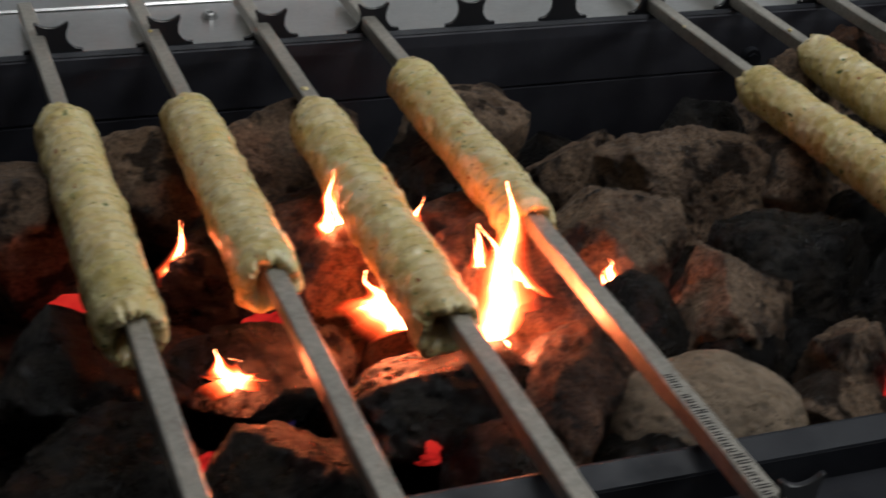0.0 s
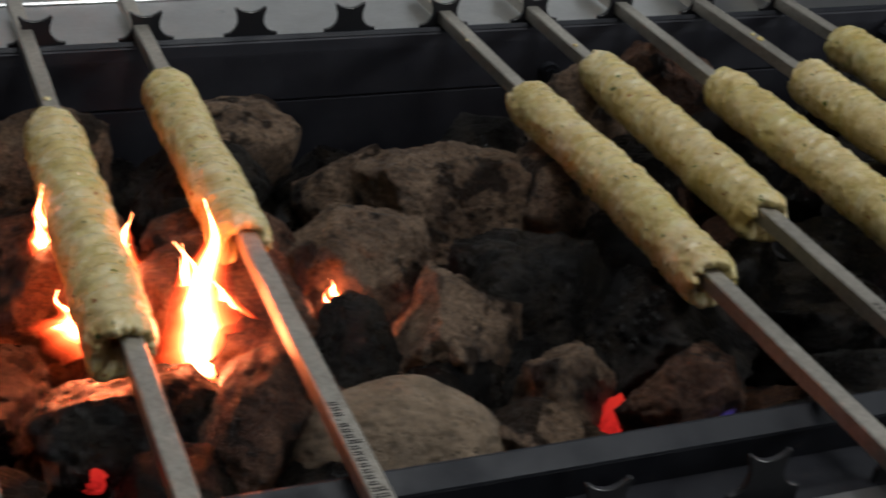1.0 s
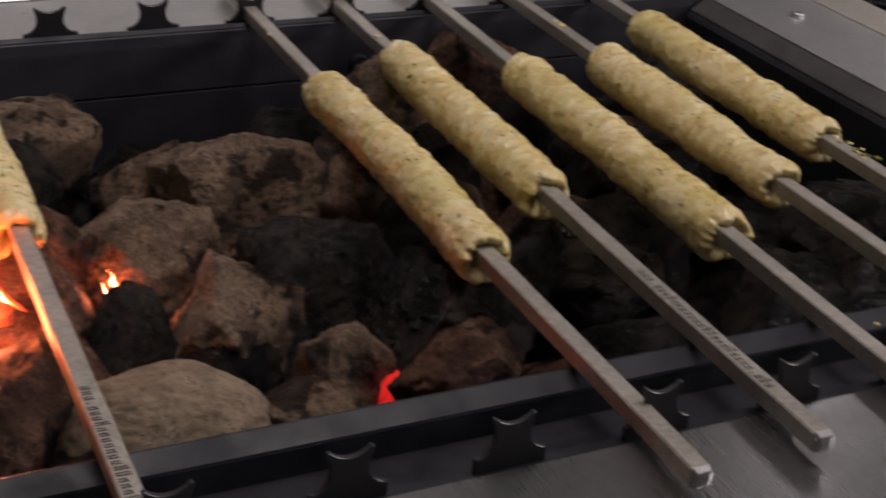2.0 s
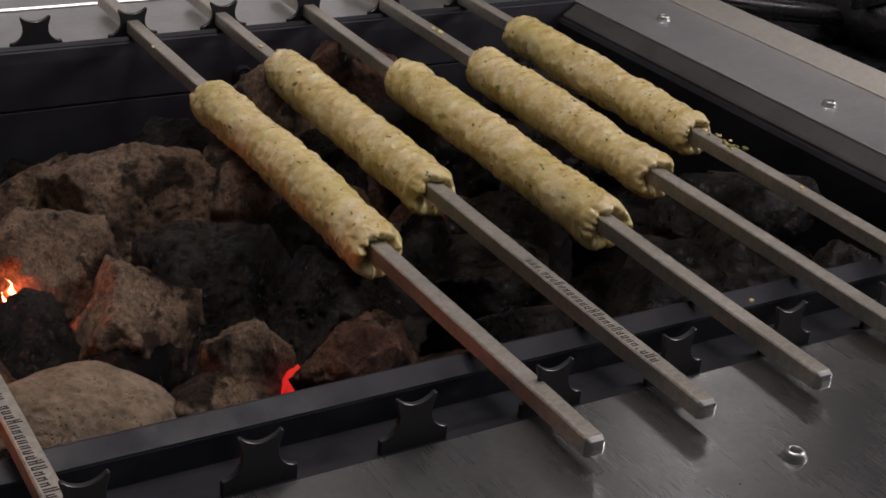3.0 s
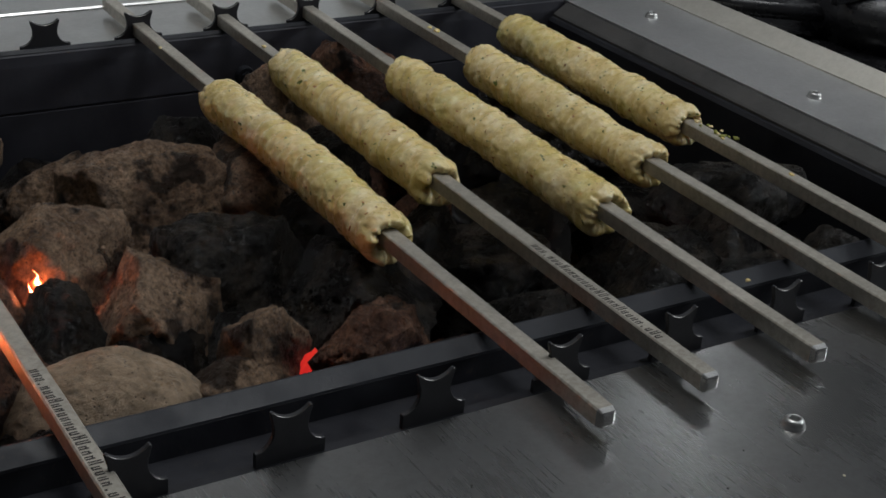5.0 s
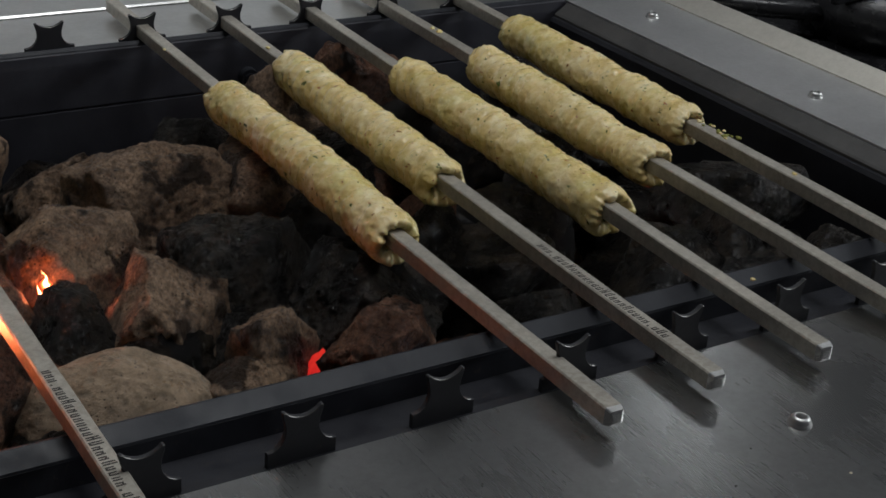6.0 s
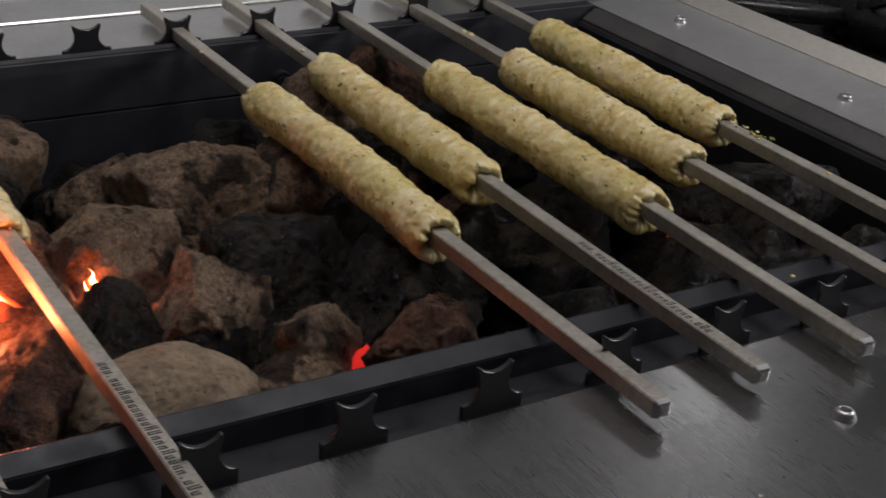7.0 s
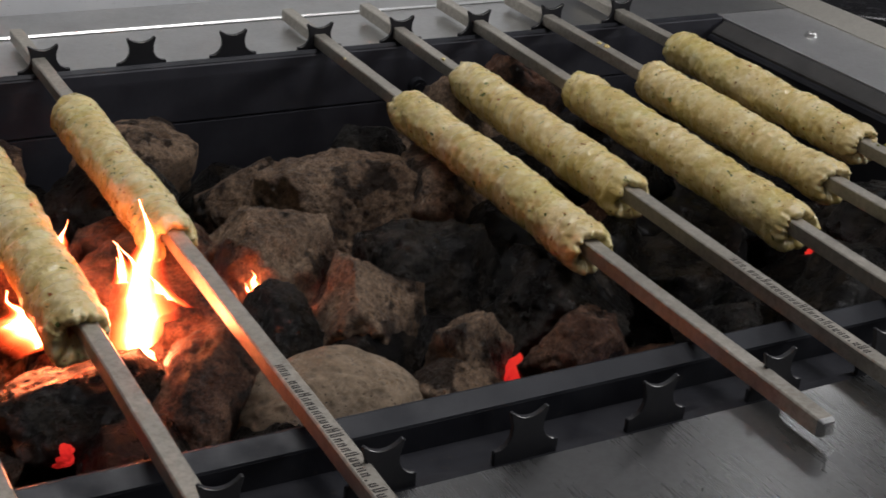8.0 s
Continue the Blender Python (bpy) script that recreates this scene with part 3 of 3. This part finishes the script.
# ---- lava rocks ----
def rock(x, y, z, sx, sy, sz, seed, kind="brown", turn=0.0, fine=0, cuts=3, label="", block=0.0):
    rng = random.Random(seed * 7 + 1)
    fine = fine or (6 if -0.08 < x < 0.13 and y < 0.38 else 5)
    bm = bmesh.new()
    bmesh.ops.create_icosphere(bm, subdivisions=fine, radius=1.0)
    off = Vector((seed * 2.3, seed * 4.1, seed * 1.7))
    planes = []
    for _ in range(max(0, cuts + 7)):
        n = Vector((rng.gauss(0, 1), rng.gauss(0, 1), rng.gauss(0, 0.9))).normalized()
        planes.append((n, rng.uniform(0.50, 0.74) + 0.12 * block))
    rough = 0.45 if kind == "pale" else 1.0
    for v in bm.verts:
        p = v.co.normalized()
        r = 1.0 + block * (0.74 / (p.x ** 8 + p.y ** 8 + p.z ** 8) ** 0.125 - 1.0)
        for n, d in planes:
            k = p.dot(n)
            if k > d:
                r = min(r, 0.03 * r + 0.97 * d / k)
        r *= 1.42 + 0.12 * noise.noise(p * 1.5 + off) + rough * (0.08 * noise.noise(p * 3.4 + off) + 0.055 * noise.noise(p * 8 + off) + 0.028 * noise.noise(p * 18 + off) + 0.018 * noise.noise(p * 40 + off) + 0.010 * noise.noise(p * 85 + off))
        pit = noise.noise(p * 11 + off * 1.7)
        if pit > 0.28:
            r -= 0.16 * rough * (pit - 0.28)
        v.co = p * r
    ob = link("lava_rock", bm, ROCK[kind], None, "", True)
    for v in ob.data.vertices:
        v.co = Vector((v.co.x * sx, v.co.y * sy, v.co.z * sz))
    ob.matrix_basis = pose(x, y, z + (0.005 if z > -0.09 else 0.0), rng.uniform(-8, 8), rng.uniform(-8, 8), turn)
    words = {"brown": "rough brown porous lava rock with soot stains", "dark": "soot-blackened rough lava rock", "pale": "smooth pale tan rounded lava rock",
             "red": "rusty red-brown porous lava rock", "black": "tarry black glossy lava rock"}
    return tagged(ob, label or words[kind], "rock", "lava rocks in the grill bed")


rock(-0.056, 0.122, -0.054, 0.040, 0.027, 0.027, 101, "pale", -10, cuts=-9)
rock(0.056, 0.362, -0.062, 0.048, 0.040, 0.046, 102, "brown", 8, block=0.8)
rock(0.138, 0.352, -0.062, 0.030, 0.040, 0.040, 103, "brown", -10, block=0.6)
rock(0.072, 0.238, -0.060, 0.042, 0.038, 0.044, 104, "dark", 10, block=0.7)
rock(-0.034, 0.300, -0.062, 0.048, 0.040, 0.044, 105, "brown", 30, block=0.6)
rock(0.002, 0.206, -0.056, 0.042, 0.034, 0.042, 106, "brown", 60, block=0.6)
rock(0.045, 0.188, -0.078, 0.028, 0.028, 0.028, 107, "dark", 15)
rock(-0.020, 0.161, -0.053, 0.030, 0.018, 0.022, 108, "black", 20)
rock(0.045, 0.149, -0.056, 0.026, 0.025, 0.036, 109, "brown", 10)
rock(0.124, 0.184, -0.057, 0.046, 0.036, 0.042, 110, "dark", -20, block=0.6)
rock(0.104, 0.122, -0.058, 0.038, 0.030, 0.036, 111, "red", 25)
rock(-0.050, 0.478, -0.064, 0.040, 0.032, 0.036, 112, "brown", 15, block=0.4)
rock(0.020, 0.110, -0.060, 0.032, 0.020, 0.024, 113, "brown", 5)
rock(-0.054, 0.205, -0.060, 0.026, 0.028, 0.030, 114, "dark", 45)
rock(0.130, 0.462, -0.062, 0.030, 0.026, 0.028, 115, "dark", 5)
rock(0.212, 0.458, -0.046, 0.040, 0.036, 0.034, 116, "brown", 25)
rock(0.304, 0.510, -0.046, 0.036, 0.028, 0.036, 117, "red", 10)
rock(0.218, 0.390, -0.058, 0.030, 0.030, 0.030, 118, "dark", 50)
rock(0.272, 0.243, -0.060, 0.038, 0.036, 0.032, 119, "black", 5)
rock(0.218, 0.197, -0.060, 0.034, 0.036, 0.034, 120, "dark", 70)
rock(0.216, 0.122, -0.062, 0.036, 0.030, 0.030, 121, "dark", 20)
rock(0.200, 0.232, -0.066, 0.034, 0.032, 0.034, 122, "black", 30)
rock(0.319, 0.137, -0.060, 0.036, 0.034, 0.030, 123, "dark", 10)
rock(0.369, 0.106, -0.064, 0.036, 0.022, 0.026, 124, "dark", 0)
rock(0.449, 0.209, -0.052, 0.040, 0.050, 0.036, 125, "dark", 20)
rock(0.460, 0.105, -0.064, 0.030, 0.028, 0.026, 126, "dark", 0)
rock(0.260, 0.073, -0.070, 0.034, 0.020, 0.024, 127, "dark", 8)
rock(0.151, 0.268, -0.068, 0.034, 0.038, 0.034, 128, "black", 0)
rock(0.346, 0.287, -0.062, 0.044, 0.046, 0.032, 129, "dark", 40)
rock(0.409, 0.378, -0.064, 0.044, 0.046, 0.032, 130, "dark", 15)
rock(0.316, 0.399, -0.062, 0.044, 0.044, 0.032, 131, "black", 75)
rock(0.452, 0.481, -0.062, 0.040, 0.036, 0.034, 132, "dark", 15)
rock(0.182, 0.319, -0.062, 0.036, 0.034, 0.030, 133, "brown", 15)
rock(-0.195, 0.432, -0.056, 0.054, 0.060, 0.038, 134, "brown", 10)
rock(-0.276, 0.441, -0.052, 0.038, 0.046, 0.038, 135, "brown", 30, block=0.4)
rock(-0.339, 0.391, -0.050, 0.048, 0.054, 0.042, 136, "brown", 0)
rock(-0.177, 0.180, -0.058, 0.044, 0.036, 0.034, 137, "dark", 15)
rock(-0.336, 0.240, -0.056, 0.042, 0.040, 0.034, 138, "dark", 5)
rock(-0.344, 0.151, -0.058, 0.052, 0.036, 0.036, 139, "dark", 35)
rock(-0.260, 0.125, -0.060, 0.044, 0.032, 0.032, 140, "dark", 65)
rock(-0.116, 0.240, -0.052, 0.036, 0.048, 0.038, 141, "red", 20)
rock(-0.103, 0.162, -0.058, 0.026, 0.046, 0.034, 142, "red", -35)
rock(-0.099, 0.402, -0.056, 0.040, 0.046, 0.036, 143, "dark", 5)
rock(-0.088, 0.314, -0.054, 0.042, 0.042, 0.036, 144, "red", 45, block=0.5)
rock(-0.258, 0.318, -0.060, 0.038, 0.046, 0.034, 145, "dark", 25)
rock(-0.194, 0.332, -0.056, 0.044, 0.046, 0.036, 146, "red", 5, block=0.5)
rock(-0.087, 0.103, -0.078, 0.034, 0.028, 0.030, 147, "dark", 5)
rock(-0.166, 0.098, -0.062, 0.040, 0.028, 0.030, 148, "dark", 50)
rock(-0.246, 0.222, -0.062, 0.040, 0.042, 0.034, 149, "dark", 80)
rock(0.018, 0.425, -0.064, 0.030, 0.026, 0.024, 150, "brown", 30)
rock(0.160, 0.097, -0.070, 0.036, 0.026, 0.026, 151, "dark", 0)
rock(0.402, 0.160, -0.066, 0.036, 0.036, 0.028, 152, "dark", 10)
# deeper layer that closes the bed
deep = random.Random(77)
row = 0
y = 0.085
while y < 0.54:
    x = -0.66 + (0.03 if row % 2 else 0.0)
    while x < 0.47:
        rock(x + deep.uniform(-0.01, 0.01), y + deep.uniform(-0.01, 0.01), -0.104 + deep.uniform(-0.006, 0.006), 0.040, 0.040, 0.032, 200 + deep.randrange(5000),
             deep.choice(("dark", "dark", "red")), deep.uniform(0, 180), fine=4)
        x += 0.068
    y += 0.066
    row += 1
for x, y in ((-0.44, 0.44), (-0.45, 0.33), (-0.45, 0.20), (-0.45, 0.11), (-0.52, 0.38), (-0.53, 0.26), (-0.53, 0.14), (-0.60, 0.44), (-0.61, 0.32), (-0.61, 0.19)):
    rock(x, y, -0.058, 0.046, 0.046, 0.036, int(900 + x * 100 + y * 1000), deep.choice(("dark", "brown", "red")), deep.uniform(0, 180))


# ---- fire ----
def tongue(x, y, z, height, width, lean, seed, material, group="flames", label="small bright yellow-white flame", category="flame"):
    rng = random.Random(seed)
    bm = bmesh.new()
    na, nl = 14, 18
    rings = []
    for k in range(nl + 1):
        s = k / nl
        r = width * 0.5 * (math.sin(math.pi * min(1.0, 0.20 + 0.80 * s)) ** 0.9) * (1.0 - 0.35 * s) + 0.0002
        cx = lean[0] * s * s + 0.12 * height * math.sin(s * 5.0 + seed) * s
        cy = lean[1] * s * s + 0.06 * height * math.sin(s * 4.0 + seed * 2) * s
        rings.append([bm.verts.new((cx + r * math.cos(a * math.tau / na) * (1 + 0.2 * noise.noise(Vector((a, s * 4, seed)))), cy + 0.45 * r * math.sin(a * math.tau / na), s * height)) for a in range(na)])
    for lo, hi in zip(rings, rings[1:]):
        for a in range(na):
            bm.faces.new((lo[a], lo[(a + 1) % na], hi[(a + 1) % na], hi[a]))
    bm.faces.new(rings[0][::-1])
    bm.faces.new(rings[-1])
    ob = link("flame", bm, material, None, "", True)
    ob.matrix_basis = pose(x, y, z, 0, 0, rng.uniform(-20, 10))
    tagged(ob, label, category, group)
    return ob


def flame(x, y, z, height, width, lean, seed):
    """Three wavering sheets of burning gas round one axis."""
    ob = new("flame")
    ob.empty_display_size = 0.01
    ob.matrix_basis = pose(x, y, z - 0.15 * height)
    tagged(ob, "small bright yellow-white flame licking between rocks", "flame", "flames")
    height, width = height * 1.6, width * 2.3
    for turn, share in ((-38, 0.62), (-8, 1.0), (22, 0.78)):
        bm = bmesh.new()
        layer = bm.loops.layers.uv.new("UVMap")
        nu, nv = 8, 14
        grid = []
        for k in range(nv + 1):
            s = k / nv
            row = []
            for n in range(nu + 1):
                u = n / nu - 0.5
                row.append(bm.verts.new((u * width + lean[0] * s * s + 0.05 * height * math.sin(5 * s + seed), 0.25 * width * (0.25 - u * u) + 0.10 * width * math.sin(6 * s + 3 * u + seed + turn) + lean[1] * s * s, s * height * share)))
            grid.append(row)
        for k in range(nv):
            for n in range(nu):
                f = bm.faces.new((grid[k][n], grid[k][n + 1], grid[k + 1][n + 1], grid[k + 1][n]))
                for loop, (a, b) in zip(f.loops, ((n, k), (n + 1, k), (n + 1, k + 1), (n, k + 1))):
                    loop[layer].uv = (a / nu, b / nv)
        sheet = part("flame_tongue", bm, FLAME, ob, "", True)
        sheet.matrix_basis = pose(0, 0, 0, 0, 0, turn)


flame(-0.190, 0.300, -0.034, 0.040, 0.016, (-0.006, 0.004), 1)
flame(-0.182, 0.226, -0.034, 0.024, 0.034, (-0.014, 0.0), 2)
flame(-0.268, 0.198, -0.038, 0.013, 0.026, (-0.014, 0.0), 3)
flame(-0.283, 0.298, -0.036, 0.028, 0.010, (0.004, 0.0), 4)
flame(-0.136, 0.237, -0.022, 0.026, 0.010, (0.004, 0.0), 5)
flame(-0.050, 0.238, -0.046, 0.022, 0.013, (-0.005, 0.0), 6)
flame(-0.158, 0.272, -0.024, 0.030, 0.012, (0.006, 0.0), 7)
flame(-0.126, 0.204, -0.040, 0.060, 0.034, (-0.008, 0.012), 17)
flame(0.066, 0.160, -0.042, 0.008, 0.004, (-0.003, 0.0), 23)
flame(-0.325, 0.216, -0.042, 0.009, 0.007, (0.004, 0.0), 19)
tongue(-0.256, 0.158, -0.044, 0.013, 0.007, (0.002, 0), 8, FLAME_BLUE, label="faint blue gas flame")
tongue(0.108, 0.094, -0.040, 0.012, 0.009, (0.002, 0), 9, FLAME_BLUE, label="faint blue gas flame")


def ember(x, y, z, sx, sy, sz, seed):
    bm = bmesh.new()
    bmesh.ops.create_icosphere(bm, subdivisions=3, radius=1.0)
    for v in bm.verts:
        p = v.co.copy()
        v.co = Vector((p.x * sx, p.y * sy, p.z * sz)) * (1 + 0.35 * noise.noise(p * 1.7 + Vector((seed, 0, 0))))
    ob = link("ember", bm, EMBER, None, "", True)
    ob.matrix_basis = pose(x, y, z, seed * 13, seed * 7, seed * 31)
    return tagged(ob, "glowing red-hot ember between the rocks", "ember", "embers in the grill bed")


ember(0.066, 0.134, -0.056, 0.007, 0.007, 0.015, 1)
ember(-0.028, 0.214, -0.050, 0.010, 0.006, 0.009, 2)
ember(-0.197, 0.147, -0.046, 0.036, 0.006, 0.008, 3)
ember(-0.342, 0.305, -0.052, 0.018, 0.012, 0.014, 4)
ember(0.084, 0.190, -0.054, 0.003, 0.005, 0.009, 5)
ember(0.106, 0.090, -0.066, 0.008, 0.005, 0.008, 6)
ember(0.376, 0.214, -0.064, 0.006, 0.006, 0.009, 7)
ember(0.222, 0.338, -0.070, 0.003, 0.004, 0.005, 8)
ember(0.009, 0.257, -0.062, 0.010, 0.010, 0.012, 9)
ember(-0.294, 0.151, -0.056, 0.014, 0.010, 0.012, 10)
ember(-0.148, 0.302, -0.060, 0.020, 0.020, 0.014, 11)
ember(-0.237, 0.270, -0.062, 0.020, 0.020, 0.014, 12)

# ---- scraps stuck to the bars ----
def crumb(x, y, z, size, seed, tint):
    bm = bmesh.new()
    bmesh.ops.create_icosphere(bm, subdivisions=2, radius=size)
    for v in bm.verts:
        v.co *= 1 + 0.6 * noise.noise(v.co * (1.2 / size) + Vector((seed, 0, 0)))
        v.co.z *= 0.6
    ob = link("mince_crumb", bm, tint, None, "", True)
    ob.matrix_basis = pose(x, y, z, 0, 0, seed * 40)
    tagged(ob, "small scrap of mince stuck on a skewer", "crumb", "scraps on the skewers")


scrap = random.Random(31)
for k in range(16):
    crumb(0.4205 + scrap.uniform(-0.004, 0.006), 0.190 + 0.040 * scrap.random(), 0.0148, scrap.uniform(0.0010, 0.0022), k, HERB if k % 3 else MINCE)
for x, y, size in ((0.4158, 0.126, 0.0020), (0.3515, 0.470, 0.0030), (0.3510, 0.480, 0.0022), (0.2005, 0.478, 0.0018), (0.2790, 0.020, 0.0014), (0.1250, 0.500, 0.0014), (-0.1755, 0.440, 0.0026), (-0.2525, 0.560, 0.0016)):
    crumb(x, y, 0.0150, size, int(abs(x) * 100), MINCE)

for x, y, size in ((0.128, -0.118, 0.0016), (0.148, -0.112, 0.0010), (0.176, -0.092, 0.0009), (0.205, -0.128, 0.0012), (0.095, -0.135, 0.0010), (0.235, -0.105, 0.0008), (0.045, -0.060, 0.0008)):
    crumb(x, y, -0.0002, size * 0.6, int(x * 500), INK if size < 0.0011 else ONION)

# ---- black hob beside the grill ----
hob = thing("gas_hob", (0.87, 0.45, -0.06), "black enamelled gas hob with iron pan support", "hob")
bm = bmesh.new()
box(bm, -0.19, 0.55, -0.9, 0.34, -0.05, 0.0, 0.006)
part("top_plate", bm, HOB, hob)
bm = bmesh.new()
box(bm, -0.18, 0.53, -0.88, 0.32, -0.84, -0.051, 0.004)
part("hob_body", bm, HOB, hob, "black hob base")
bm = bmesh.new()
bmesh.ops.create_cone(bm, cap_ends=True, segments=40, radius1=0.105, radius2=0.125, depth=0.05)
ob = part("burner_bowl", bm, HOB, hob, "round black burner bowl", True)
ob.matrix_basis = pose(0.10, 0.06, 0.025)
for k in range(6):
    bm = bmesh.new()
    box(bm, 0.03, 0.15, -0.004, 0.004, 0.052, 0.064, 0.002)
    ob = part("support_arm", bm, HOB, hob, "black iron support arm")
    ob.matrix_basis = pose(0.10, 0.06, 0.0, 0, 0, 60 * k + 12)

hose = bpy.data.curves.new("gas_hose", "CURVE")
hose.dimensions, hose.bevel_depth, hose.bevel_resolution = "3D", 0.011, 4
spline = hose.splines.new("BEZIER")
spline.bezier_points.add(3)
for bp, co in zip(spline.bezier_points, ((0.74, 0.66, -0.040), (0.80, 0.56, -0.030), (0.92, 0.50, -0.034), (1.10, 0.40, -0.044))):
    bp.co = co
    bp.handle_left_type = bp.handle_right_type = "AUTO"
hose.materials.append(HOB)
tagged(new("gas_hose", hose), "black rubber gas hose lying on the hob", "hose")

# ---- white panel behind the grill ----
bm = bmesh.new()
box(bm, -1.3, 0.42, 0.709, 0.729, -0.9, 0.55, 0.003)
structure("splashback", bm, PAINT, "plain white panel behind the grill", "panel")

# ---- room shell, unseen: added so the steel has dim walls to reflect ----
bm = bmesh.new()
box(bm, -2.6, 2.6, 2.60, 2.70, -0.9, 1.8)
structure("wall_north", bm, GREY, "plain grey wall of the added room shell", "wall")
bm = bmesh.new()
box(bm, -2.7, -2.6, -2.6, 2.60, -0.9, 1.8)
structure("wall_west", bm, GREY, "plain grey wall of the added room shell", "wall")
bm = bmesh.new()
box(bm, 2.6, 2.7, -2.6, -1.25, -0.9, 1.8)
box(bm, 2.6, 2.7, 0.31, 2.60, -0.9, 1.8)
box(bm, 2.6, 2.7, -1.25, 0.31, -0.9, 0.80)
box(bm, 2.6, 2.7, -1.25, 0.31, 1.74, 1.8)
structure("wall_east", bm, GREY, "plain grey wall of the added room shell", "wall")
bm = bmesh.new()
box(bm, -2.6, 2.6, -2.7, -2.6, -0.9, 1.8)
structure("wall_south", bm, GREY, "plain grey wall of the added room shell", "wall")
bm = bmesh.new()
box(bm, -2.6, 2.6, -2.6, 2.60, -1.0, -0.9)
structure("floor", bm, GREY, "plain grey floor of the added room shell", "floor")
bm = bmesh.new()
box(bm, -2.6, 2.6, -2.6, 2.60, 1.8, 1.9)
structure("ceiling", bm, PAINT, "plain white ceiling of the added room shell", "ceiling")

# ---- unseen window and ceiling boxes, added round the area lamps ----
bm = bmesh.new()
for y0, y1, z0, z1 in ((-1.25, -1.20, 0.80, 1.74), (0.26, 0.31, 0.80, 1.74), (-1.20, 0.26, 0.80, 0.85), (-1.20, 0.26, 1.69, 1.74), (-0.49, -0.45, 0.85, 1.69)):
    box(bm, 2.62, 2.68, y0, y1, z0, z1, 0.003, 1)
structure("window_1", bm, PAINT, "white framed window, added unseen behind the side lamp", "window")
# made-up housings above the two overhead lamps, out of view
for name, x, y, sx, sy, turn in (("added_light_box", 0.30, 0.30, 1.36, 0.56, 0), ("added_light_box", 2.22, 1.95, 0.24, 0.70, 45)):
    fixture = thing(name, (x, y, 1.8), "white box with open underside, added unseen round a lamp", "light", turn=turn)
    bm = bmesh.new()
    for x0, x1, y0, y1 in ((-sx / 2, sx / 2, -sy / 2, -sy / 2 + 0.01), (-sx / 2, sx / 2, sy / 2 - 0.01, sy / 2), (-sx / 2, -sx / 2 + 0.01, -sy / 2 + 0.01, sy / 2 - 0.01), (sx / 2 - 0.01, sx / 2, -sy / 2 + 0.01, sy / 2 - 0.01)):
        box(bm, x0, x1, y0, y1, -0.07, -0.001)
    part("housing", bm, PAINT, fixture)
